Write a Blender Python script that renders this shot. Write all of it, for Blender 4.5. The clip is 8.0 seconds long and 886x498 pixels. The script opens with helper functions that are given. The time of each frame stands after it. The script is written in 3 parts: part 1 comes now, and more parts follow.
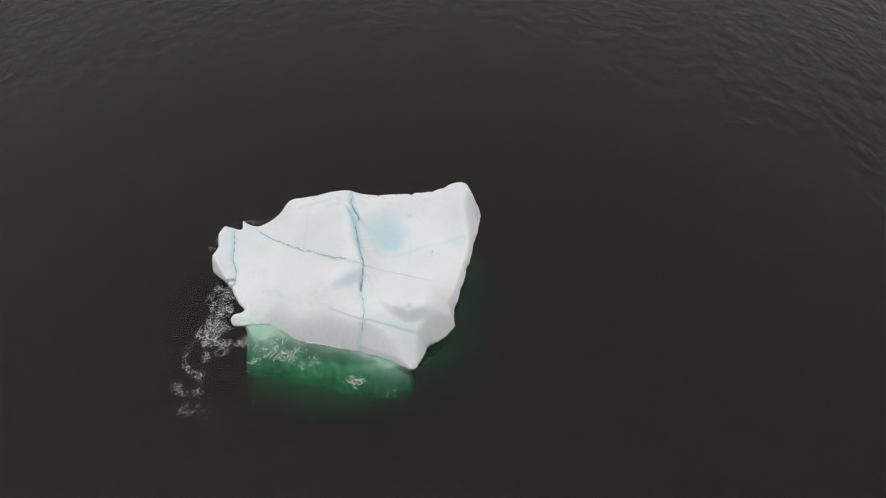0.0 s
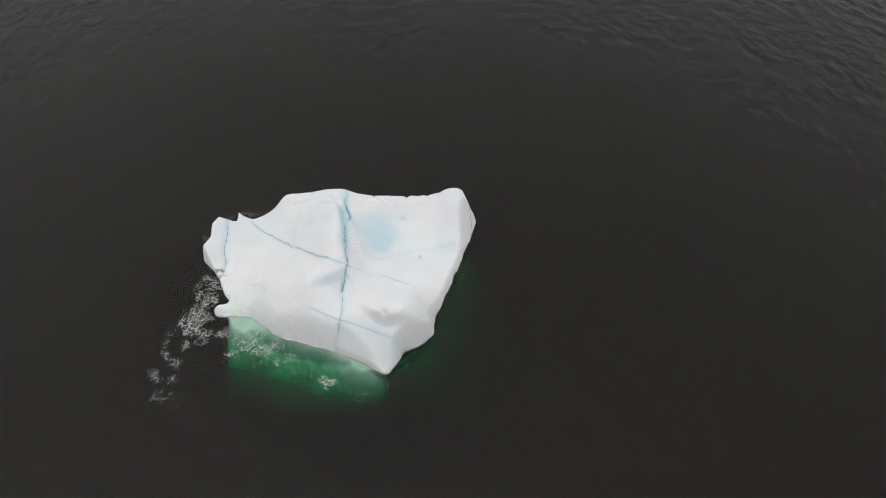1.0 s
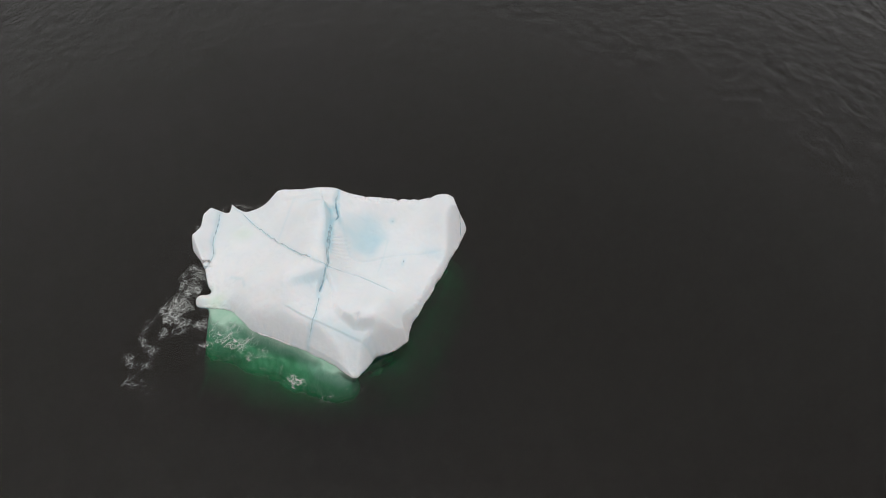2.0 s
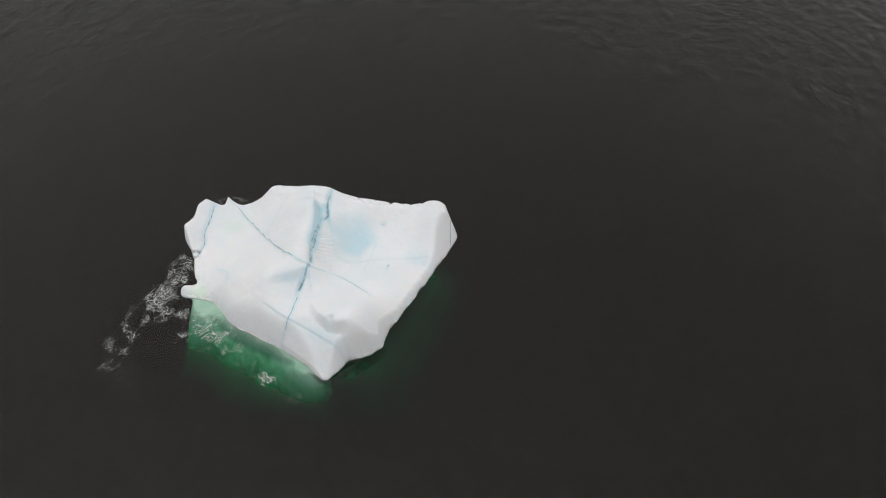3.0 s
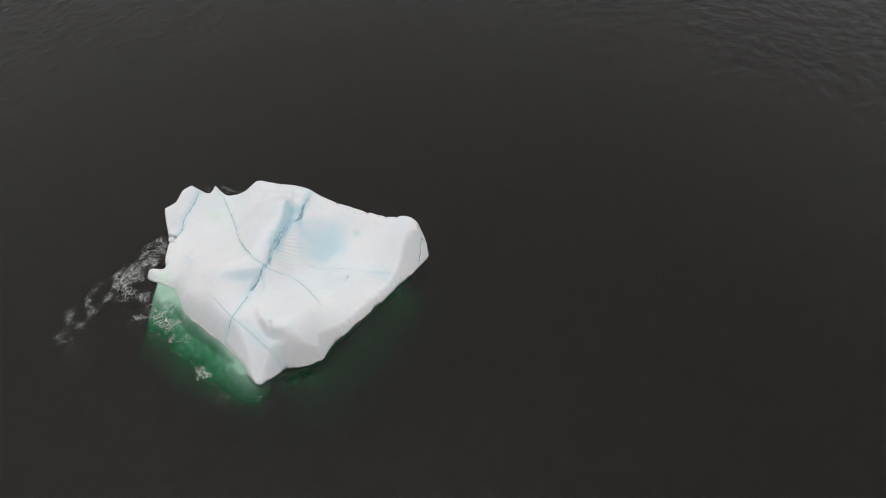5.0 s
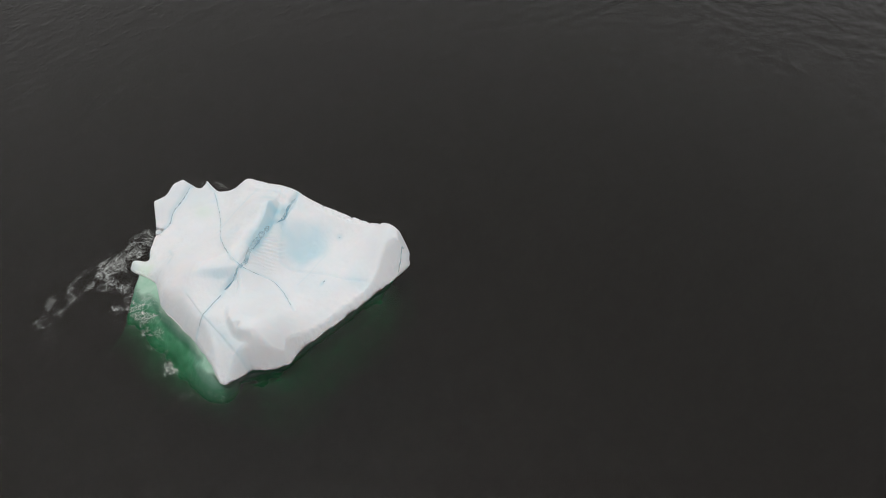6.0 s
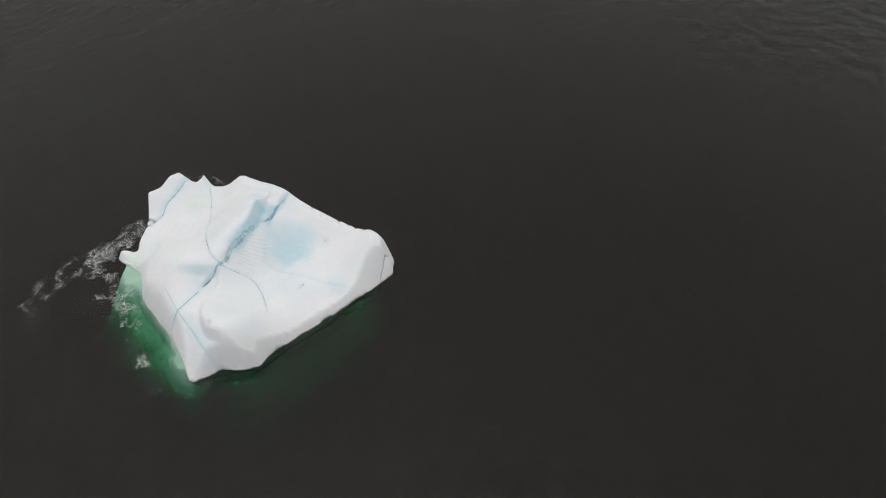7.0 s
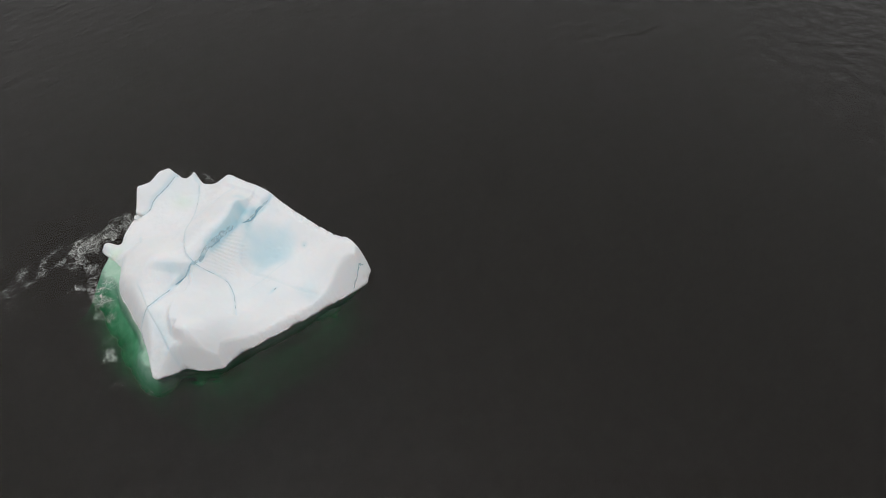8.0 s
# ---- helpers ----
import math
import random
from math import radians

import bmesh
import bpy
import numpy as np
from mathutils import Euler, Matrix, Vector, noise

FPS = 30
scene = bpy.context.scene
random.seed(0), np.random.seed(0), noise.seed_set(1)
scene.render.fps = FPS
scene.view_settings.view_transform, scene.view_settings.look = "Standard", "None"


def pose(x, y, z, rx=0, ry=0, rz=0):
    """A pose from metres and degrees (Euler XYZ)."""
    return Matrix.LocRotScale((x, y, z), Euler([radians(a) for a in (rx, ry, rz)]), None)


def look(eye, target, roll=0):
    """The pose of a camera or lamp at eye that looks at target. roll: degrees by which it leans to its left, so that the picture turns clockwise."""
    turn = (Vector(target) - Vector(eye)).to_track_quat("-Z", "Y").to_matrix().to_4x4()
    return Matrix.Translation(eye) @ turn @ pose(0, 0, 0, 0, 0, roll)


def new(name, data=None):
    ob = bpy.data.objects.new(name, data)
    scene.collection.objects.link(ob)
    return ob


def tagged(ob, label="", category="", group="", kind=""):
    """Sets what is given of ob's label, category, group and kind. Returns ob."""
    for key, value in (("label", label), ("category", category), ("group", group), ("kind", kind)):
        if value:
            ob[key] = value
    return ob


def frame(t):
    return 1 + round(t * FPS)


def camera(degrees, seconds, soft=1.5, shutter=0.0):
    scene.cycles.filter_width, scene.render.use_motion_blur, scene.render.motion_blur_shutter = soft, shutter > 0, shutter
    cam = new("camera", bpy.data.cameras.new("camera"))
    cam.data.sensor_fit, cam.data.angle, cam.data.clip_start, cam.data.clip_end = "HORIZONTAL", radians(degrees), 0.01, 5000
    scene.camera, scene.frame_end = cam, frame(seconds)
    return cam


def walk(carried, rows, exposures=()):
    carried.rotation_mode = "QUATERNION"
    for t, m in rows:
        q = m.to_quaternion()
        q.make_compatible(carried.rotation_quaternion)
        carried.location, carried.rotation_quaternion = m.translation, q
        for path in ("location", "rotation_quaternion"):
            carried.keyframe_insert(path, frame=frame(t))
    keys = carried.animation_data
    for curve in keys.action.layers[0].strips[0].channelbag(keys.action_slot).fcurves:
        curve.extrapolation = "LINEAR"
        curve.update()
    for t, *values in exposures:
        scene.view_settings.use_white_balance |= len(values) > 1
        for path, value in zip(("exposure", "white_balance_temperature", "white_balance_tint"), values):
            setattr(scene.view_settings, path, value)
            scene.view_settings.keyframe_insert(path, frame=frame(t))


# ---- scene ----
from mathutils import geometry

# Drone orbit: seconds, x, y, height, pitch from straight down, roll, heading.
cam = camera(67.0, 8.0, soft=0.9)
ROWS = [
    (0, 11.04, -61.57, 75.30, 42.62, -1.97, 0.00),
    (0.5, 14.90, -60.71, 75.25, 42.53, -1.98, 2.67),
    (1, 18.88, -59.64, 75.20, 42.46, -1.95, 5.33),
    (1.5, 22.88, -58.34, 75.13, 42.39, -1.89, 7.92),
    (3, 34.16, -53.43, 75.11, 42.21, -1.62, 15.67),
    (3.5, 37.62, -51.29, 75.08, 42.14, -1.53, 18.30),
    (4, 41.14, -48.94, 75.03, 42.09, -1.47, 20.87),
    (4.5, 44.60, -46.39, 74.97, 42.08, -1.45, 23.31),
    (6, 54.30, -37.57, 74.74, 41.95, -1.65, 30.67),
    (6.5, 57.08, -34.32, 74.69, 41.86, -1.66, 33.25),
    (7, 59.70, -30.98, 74.64, 41.78, -1.69, 35.83),
    (7.5, 62.33, -27.55, 74.63, 41.75, -1.74, 38.27),
    (8, 65.06, -23.88, 74.65, 41.77, -1.81, 40.52),
]
walk(cam, [(t, pose(x, y, z, 0, 0, yaw) @ pose(0, 0, 0, pitch) @ pose(0, 0, 0, 0, 0, roll)) for t, x, y, z, pitch, roll, yaw in ROWS])

# ---- overcast daylight ----
world = bpy.data.worlds.new("overcast_sky")
scene.world = world
world.use_nodes = True
wn, wl = world.node_tree.nodes, world.node_tree.links
wn.clear()
w_out, w_bg = wn.new("ShaderNodeOutputWorld"), wn.new("ShaderNodeBackground")
w_sky = wn.new("ShaderNodeTexSky")
w_sky.sky_type, w_sky.sun_disc = "NISHITA", False
w_sky.sun_elevation, w_sky.sun_rotation = radians(72), radians(285)
w_sky.air_density, w_sky.dust_density = 1.0, 4.0
w_grey = wn.new("ShaderNodeHueSaturation")
w_grey.inputs["Saturation"].default_value = 0.12
w_grey.inputs["Value"].default_value = 0.08
w_co, w_sep, w_ramp = wn.new("ShaderNodeTexCoord"), wn.new("ShaderNodeSeparateXYZ"), wn.new("ShaderNodeValToRGB")
# The cloud deck: a little dimmer at the horizon than overhead.
w_ramp.color_ramp.elements[0].position, w_ramp.color_ramp.elements[0].color = 0.0, (0.70, 0.69, 0.675, 1)
w_ramp.color_ramp.elements[1].position, w_ramp.color_ramp.elements[1].color = 1.0, (1.08, 1.065, 1.045, 1)
w_add = wn.new("ShaderNodeMix")
w_add.data_type, w_add.blend_type = "RGBA", "ADD"
w_add.inputs["Factor"].default_value = 1.0
wl.new(w_co.outputs["Generated"], w_sep.inputs[0])
wl.new(w_sep.outputs["Z"], w_ramp.inputs[0])
wl.new(w_sky.outputs[0], w_grey.inputs["Color"])
wl.new(w_grey.outputs[0], w_add.inputs[6])
wl.new(w_ramp.outputs[0], w_add.inputs[7])
# An added gradient makes the sky brighter towards the east.
w_east, w_side = wn.new("ShaderNodeMath"), wn.new("ShaderNodeMix")
w_east.operation = "MULTIPLY_ADD"
w_east.inputs[1].default_value, w_east.inputs[2].default_value = 0.26, 0.97
w_side.data_type, w_side.blend_type = "RGBA", "MULTIPLY"
w_side.inputs["Factor"].default_value = 1.0
wl.new(w_sep.outputs["X"], w_east.inputs[0])
wl.new(w_add.outputs[2], w_side.inputs[6])
wl.new(w_east.outputs[0], w_side.inputs[7])
wl.new(w_side.outputs[2], w_bg.inputs["Color"])
w_bg.inputs["Strength"].default_value = 0.555
wl.new(w_bg.outputs[0], w_out.inputs["Surface"])

sun = new("sun", bpy.data.lights.new("sun", "SUN"))
sun.data.energy, sun.data.angle, sun.data.color = 0.36, radians(90), (1.0, 0.97, 0.93)
sun.matrix_world = look((-22, 6, 70), (0, 0, 0))


# ---- materials ----
def material(name):
    m = bpy.data.materials.new(name)
    m.use_nodes = True
    n, l = m.node_tree.nodes, m.node_tree.links
    return m, n, l, n["Principled BSDF"]


def noise_tex(n, l, scale, detail=4.0, rough=0.55, vector=None):
    t = n.new("ShaderNodeTexNoise")
    t.inputs["Scale"].default_value, t.inputs["Detail"].default_value, t.inputs["Roughness"].default_value = scale, detail, rough
    if vector:
        l.new(vector, t.inputs["Vector"])
    return t


def blend(n, l, factor, a, b):
    """Mix of two colours; a, b and factor may be sockets or values."""
    m = n.new("ShaderNodeMix")
    m.data_type = "RGBA"
    for key, value in ((0, factor), (6, a), (7, b)):
        if isinstance(value, (tuple, float, int)):
            m.inputs[key].default_value = (*value, 1) if isinstance(value, tuple) else value
        else:
            l.new(value, m.inputs[key])
    return m.outputs[2]


def sums(n, l, kind, a, b):
    m = n.new("ShaderNodeMath")
    m.operation = kind
    for key, value in ((0, a), (1, b)):
        if isinstance(value, (float, int)):
            m.inputs[key].default_value = value
        else:
            l.new(value, m.inputs[key])
    return m.outputs[0]


def ramp(n, l, value, stops):
    r = n.new("ShaderNodeValToRGB")
    e = r.color_ramp.elements
    while len(e) < len(stops):
        e.new(0.5)
    for k, (at, colour) in enumerate(stops):
        e[k].position, e[k].color = at, (*colour, 1)
    l.new(value, r.inputs[0])
    return r.outputs[0]


def attribute(n, name):
    a = n.new("ShaderNodeAttribute")
    a.attribute_name = name
    return a.outputs["Fac"]


def make_ice():
    m, n, l, b = material("weathered_berg_ice")
    place = n.new("ShaderNodeTexCoord").outputs["Object"]
    broad = noise_tex(n, l, 0.22, 3, 0.5, place).outputs["Fac"]
    grain = noise_tex(n, l, 6.0, 6, 0.65, place).outputs["Fac"]
    snow = blend(n, l, broad, (0.825, 0.838, 0.868), (0.89, 0.883, 0.892))
    snow = blend(n, l, sums(n, l, "MULTIPLY", grain, 0.18), snow, (0.77, 0.80, 0.84))
    snow = blend(n, l, attribute(n, "blue"), snow, (0.45, 0.69, 0.78))
    snow = blend(n, l, attribute(n, "green_tint"), snow, (0.68, 0.80, 0.70))
    l.new(snow, b.inputs["Base Color"])
    l.new(ramp(n, l, grain, [(0.3, (0.5, 0.5, 0.5)), (0.7, (0.75, 0.75, 0.75))]), b.inputs["Roughness"])
    b.inputs["Specular IOR Level"].default_value = 0.25
    b.inputs["Subsurface Weight"].default_value = 0.8
    b.inputs["Subsurface Radius"].default_value = (0.7, 0.9, 1.0)
    b.inputs["Subsurface Scale"].default_value = 0.7
    pits = noise_tex(n, l, 1.3, 5, 0.6, place).outputs["Fac"]
    bump = n.new("ShaderNodeBump")
    bump.inputs["Strength"].default_value, bump.inputs["Distance"].default_value = 0.38, 0.14
    l.new(sums(n, l, "ADD", pits, sums(n, l, "MULTIPLY", grain, 0.35)), bump.inputs["Height"])
    l.new(bump.outputs[0], b.inputs["Normal"])
    return m


def make_vein():
    m, n, l, b = material("clear_blue_ice")
    place = n.new("ShaderNodeTexCoord").outputs["Object"]
    patch = noise_tex(n, l, 1.1, 4, 0.6, place).outputs["Fac"]
    tint = ramp(n, l, patch, [(0.25, (0.42, 0.62, 0.71)), (0.5, (0.56, 0.72, 0.79)), (0.72, (0.72, 0.82, 0.86))])
    l.new(tint, b.inputs["Base Color"])
    b.inputs["Roughness"].default_value = 0.4
    gaps = noise_tex(n, l, 0.9, 3, 0.55, place).outputs["Fac"]
    l.new(ramp(n, l, gaps, [(0.36, (0.12, 0.12, 0.12)), (0.58, (0.8, 0.8, 0.8))]), b.inputs["Alpha"])
    return m


def make_crack():
    m, n, l, b = material("deep_blue_split")
    place = n.new("ShaderNodeTexCoord").outputs["Object"]
    patch = noise_tex(n, l, 2.0, 4, 0.6, place).outputs["Fac"]
    l.new(blend(n, l, patch, (0.11, 0.26, 0.36), (0.26, 0.47, 0.58)), b.inputs["Base Color"])
    b.inputs["Roughness"].default_value = 0.5
    return m


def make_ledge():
    """Ice under the sea, with the water's dimming put into its colour and alpha: pale turquoise just under the surface,
    green and then lost in the murk with the depth of water over it.
    """
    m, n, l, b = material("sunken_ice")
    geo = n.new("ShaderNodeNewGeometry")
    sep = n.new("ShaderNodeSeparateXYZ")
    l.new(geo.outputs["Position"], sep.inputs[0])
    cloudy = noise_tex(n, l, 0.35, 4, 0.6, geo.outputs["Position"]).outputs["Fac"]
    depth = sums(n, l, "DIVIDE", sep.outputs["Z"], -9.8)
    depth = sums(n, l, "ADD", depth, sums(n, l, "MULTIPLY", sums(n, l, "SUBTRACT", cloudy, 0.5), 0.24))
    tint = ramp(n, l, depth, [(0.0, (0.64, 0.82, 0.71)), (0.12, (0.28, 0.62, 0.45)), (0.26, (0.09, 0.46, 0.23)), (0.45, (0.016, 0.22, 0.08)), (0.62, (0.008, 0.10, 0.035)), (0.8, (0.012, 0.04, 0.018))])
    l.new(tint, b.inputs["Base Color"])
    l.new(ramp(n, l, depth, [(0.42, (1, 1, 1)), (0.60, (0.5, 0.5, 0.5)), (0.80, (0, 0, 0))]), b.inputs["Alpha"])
    b.inputs["Roughness"].default_value = 0.9
    b.inputs["Specular IOR Level"].default_value = 0.0
    return m


def make_sea():
    m, n, l, b = material("dark_sea_water")
    n.remove(b)
    place = n.new("ShaderNodeNewGeometry").outputs["Position"]
    turn = n.new("ShaderNodeMapping")
    turn.inputs["Rotation"].default_value = (0, 0, radians(-4))
    turn.inputs["Scale"].default_value = (1.0, 0.6, 1.0)
    l.new(place, turn.inputs["Vector"])
    chop = noise_tex(n, l, 0.5, 3.5, 0.5, turn.outputs[0]).outputs["Fac"]
    fine = noise_tex(n, l, 2.4, 3, 0.6, turn.outputs[0]).outputs["Fac"]
    gust = noise_tex(n, l, 0.03, 3, 0.6, place).outputs["Fac"]
    bump = n.new("ShaderNodeBump")
    bump.inputs["Distance"].default_value = 0.82
    l.new(sums(n, l, "ADD", sums(n, l, "MULTIPLY", gust, 0.6), 0.45), bump.inputs["Strength"])
    l.new(sums(n, l, "ADD", chop, sums(n, l, "MULTIPLY", fine, 0.1)), bump.inputs["Height"])
    fres = n.new("ShaderNodeFresnel")
    fres.inputs["IOR"].default_value = 1.33
    l.new(bump.outputs[0], fres.inputs["Normal"])
    gloss, clear, mix = n.new("ShaderNodeBsdfGlossy"), n.new("ShaderNodeBsdfTransparent"), n.new("ShaderNodeMixShader")
    gloss.inputs["Roughness"].default_value = 0.12
    clear.inputs["Color"].default_value = (0.93, 0.97, 0.95, 1)
    l.new(bump.outputs[0], gloss.inputs["Normal"])
    l.new(fres.outputs[0], mix.inputs[0])
    l.new(clear.outputs[0], mix.inputs[1])
    l.new(gloss.outputs[0], mix.inputs[2])
    l.new(mix.outputs[0], n["Material Output"].inputs["Surface"])
    return m


def make_deep():
    m, n, l, b = material("deep_water")
    place = n.new("ShaderNodeNewGeometry").outputs["Position"]
    haze = noise_tex(n, l, 0.01, 3, 0.5, place).outputs["Fac"]
    l.new(blend(n, l, haze, (0.0096, 0.0066, 0.0054), (0.0124, 0.0090, 0.0070)), b.inputs["Base Color"])
    b.inputs["Roughness"].default_value, b.inputs["Specular IOR Level"].default_value = 1.0, 0.0
    return m


def make_foam():
    m, n, l, b = material("white_sea_foam")
    place = n.new("ShaderNodeNewGeometry").outputs["Position"]
    fleck = noise_tex(n, l, 2.5, 4, 0.7, place).outputs["Fac"]
    l.new(blend(n, l, fleck, (0.50, 0.53, 0.51), (0.86, 0.87, 0.84)), b.inputs["Base Color"])
    b.inputs["Roughness"].default_value = 0.8
    l.new(ramp(n, l, fleck, [(0.35, (0.25, 0.25, 0.25)), (0.62, (0.9, 0.9, 0.9))]), b.inputs["Alpha"])
    return m


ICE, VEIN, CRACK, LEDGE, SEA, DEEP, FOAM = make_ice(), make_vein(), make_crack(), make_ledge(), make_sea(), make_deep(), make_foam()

# ---- shape of the berg ----
# Waterline, anticlockwise: x, y, how far the sunken ledge reaches out from it, and how steeply the wall rises.
SHORE_FRONT = [
    (-19.0, -3.7, 1.0, 2.4), (-19.2, -4.5, 1.0, 2.4), (-18.6, -5.3, 1.2, 2.4), (-17.3, -5.5, 4.5, 2.2), (-15.8, -5.4, 10.5, 1.6), (-13.2, -5.4, 10.5, 2.2), (-9.6, -8.2, 9.0, 2.8),
    (-5.2, -9.2, 8.2, 2.8), (-1.0, -10.3, 7.2, 2.8), (3.4, -12.1, 4.6, 2.6), (6.2, -13.5, 2.0, 1.8), (7.0, -13.5, 2.6, 1.8), (8.5, -10.3, 5.5, 4.6),
    (11.3, -8.1, 6.5, 6.0), (12.3, -6.8, 6.0, 6.0), (12.2, -5.2, 6.0, 4.0), (13.25, -0.4, 6.0, 2.8), (15.45, 6.5, 5.5, 2.2), (16.6, 12.1, 4.0, 2.2),
    (17.4, 15.1, 0.8, 3.4),
]
SHORE_BACK = [
    (15.9, 17.4, 1.5, 4.5), (12.0, 17.6, 1.5, 5.0), (6.0, 17.3, 1.5, 5.0), (0.0, 17.3, 1.5, 5.0), (-4.0, 17.1, 1.5, 5.0),
    (-8.0, 16.7, 1.6, 5.0), (-12.9, 16.0, 2.4, 6.0), (-14.7, 14.5, 3.0, 4.0), (-18.2, 13.4, 2.5, 3.0), (-20.6, 14.0, 1.5, 4.0), (-20.3, 11.7, 1.5, 4.0),
    (-22.6, 11.4, 1.5, 4.0), (-23.5, 9.1, 1.2, 4.0), (-23.0, 6.9, 1.2, 4.0), (-23.6, 4.7, 1.0, 4.5), (-21.2, 2.5, 1.0, 4.0), (-19.7, 0.6, 1.0, 3.5),
    (-18.7, -1.4, 1.0, 2.4), (-17.6, -2.7, 1.0, 2.0), (-18.0, -3.2, 1.0, 2.0),
]
SHORE = SHORE_FRONT + SHORE_BACK
# Heights that the surface is drawn over, form by form: x, y, z.
BACK_LIP = [(-12.5, 15.1, 4.2), (-8.0, 15.6, 4.7), (-3.1, 15.9, 5.3), (-1.6, 16.3, 4.2), (0.5, 16.3, 3.5), (4.0, 16.3, 3.5),
            (7.5, 16.2, 3.5), (11.0, 16.4, 4.3), (14.1, 15.7, 6.2), (15.8, 16.0, 5.2)]
LIP_FOOT = [(-8.0, 13.0, 4.9), (-6.2, 10.0, 6.8), (-4.6, 10.2, 7.3), (-4.2, 7.0, 6.9), (-5.2, 6.0, 6.4), (-9.0, 9.5, 4.5)]
BASIN = [(1.6, 5.5, 1.6), (1.4, 2.1, 2.7), (2.2, 10.0, 1.3), (5.0, 8.5, 1.2), (6.0, 13.4, 1.4), (9.3, 5.4, 2.3), (11.5, 11.0, 2.4),
         (15.0, 8.7, 1.7), (14.2, 12.5, 4.2), (14.4, 3.0, 1.1), (3.3, 2.2, 1.8), (5.3, 1.1, 2.1), (7.4, -0.1, 2.7)]
SPINE = [(0.0, 0.0, 6.2), (-0.9, 2.5, 6.6), (-1.4, 5.2, 6.9), (-2.2, 7.9, 7.3), (-3.1, 10.2, 7.8), (-4.0, 12.3, 6.2), (-2.5, 13.9, 4.4)]
WEST = [(-11.3, 6.8, 2.4), (-8.7, 4.6, 4.0), (-6.3, 2.6, 5.4), (-4.1, 1.1, 6.1), (-15.4, 11.2, 1.0), (-16.9, 6.0, 1.1), (-20.6, 3.8, 0.9), (-21.5, 10.4, 3.5), (-20.2, 8.0, 2.0),
        (-22.2, 4.6, 2.9), (-22.4, 8.0, 3.6), (-20.2, 13.4, 1.8), (-18.2, 13.4, 0.8), (-14.0, -2.0, 1.6), (-16.4, -3.6, 0.35), (-17.5, 1.0, 0.9)]
FRONT = [(-6.8, -1.2, 5.5), (-3.0, -0.9, 6.6), (-7.4, -4.6, 5.0), (-4.0, -3.6, 6.8), (-2.3, -2.7, 6.3), (-5.1, -4.5, 6.2), (-11.0, -3.0, 3.8), (-9.2, -6.6, 3.2), (-4.0, -7.6, 4.4),
         (0.6, -8.6, 4.7), (-0.5, -4.0, 4.6), (0.8, -3.6, 4.2)]
MOUND = [(3.6, -4.8, 5.2), (4.4, -6.5, 5.9), (5.7, -7.3, 6.3), (7.2, -7.5, 6.7), (8.4, -7.6, 6.6), (9.6, -7.4, 5.6), (10.8, -7.2, 4.1), (11.6, -6.9, 2.8), (10.8, -5.8, 4.4),
         (9.4, -5.8, 5.7), (11.3, -4.4, 3.3), (9.2, -4.0, 5.1), (6.5, -5.0, 5.4), (9.4, -1.5, 3.5), (5.0, -2.4, 3.8), (12.8, -1.4, 1.3),
         (7.1, -10.2, 4.6), (3.8, -9.4, 4.6), (6.7, -12.6, 1.2), (9.2, -10.6, 4.0)]
MIDDLE = (-2.0, 3.0)


def closed_curve(points, count):
    """A closed line through the points, once rounded at its corners and cut into even steps."""
    p = np.array(points, float)
    q = 0.9 * p + 0.1 * np.roll(p, -1, 0)
    r = 0.1 * p + 0.9 * np.roll(p, -1, 0)
    p = np.stack([q, r], 1).reshape(-1, p.shape[1])
    p = np.vstack([p, p[:1]])
    run = np.concatenate([[0], np.cumsum(np.linalg.norm(np.diff(p[:, :2], axis=0), axis=1))])
    s = np.linspace(0, run[-1], count, endpoint=False)
    return np.stack([np.interp(s, run, p[:, k]) for k in range(p.shape[1])], 1)


def plate(r2):
    return 0.5 * r2 * np.log(r2 + 1e-9)


def thin_plate(controls, give):
    """The smooth sheet that lies over the heights; give lets it miss them a little."""
    c = np.array(controls, float)
    n = len(c)
    r2 = ((c[:, None, :2] - c[None, :, :2]) ** 2).sum(-1)
    a = np.zeros((n + 3, n + 3))
    a[:n, :n] = plate(r2) + give * np.eye(n)
    a[:n, n], a[:n, n + 1:] = 1, c[:, :2]
    a[n:, :n] = a[:n, n:].T
    w = np.linalg.solve(a, np.concatenate([c[:, 2], np.zeros(3)]))

    def height(xy):
        out = np.empty(len(xy))
        for k in range(0, len(xy), 20000):
            part_xy = xy[k:k + 20000]
            r = ((part_xy[:, None] - c[None, :, :2]) ** 2).sum(-1)
            out[k:k + 20000] = plate(r) @ w[:n] + w[n] + part_xy @ w[n + 1:]
        return out
    return height


def along(xy, path):
    """Distance from a line of points, the side (left is plus) and how far along it, in metres."""
    best, side, run, length = np.full(len(xy), 1e9), np.zeros(len(xy)), np.zeros(len(xy)), 0.0
    for (ax, ay), (bx, by) in zip(path[:-1], path[1:]):
        d = np.array([bx - ax, by - ay])
        size = np.hypot(*d)
        rel = xy - (ax, ay)
        t = np.clip(rel @ d / size ** 2, 0, 1)
        gap = np.linalg.norm(rel - t[:, None] * d, axis=1)
        near = gap < best
        best[near], run[near] = gap[near], length + t[near] * size
        side[near] = np.sign(d[0] * rel[near, 1] - d[1] * rel[near, 0])
        length += size
    return best, side, run


sheet = thin_plate(BACK_LIP + LIP_FOOT + BASIN + SPINE + WEST + FRONT + MOUND, 0.3)
edge = closed_curve(SHORE, 860)


def smooth(x):
    x = np.clip(x, 0, 1)
    return x * x * (3 - 2 * x)


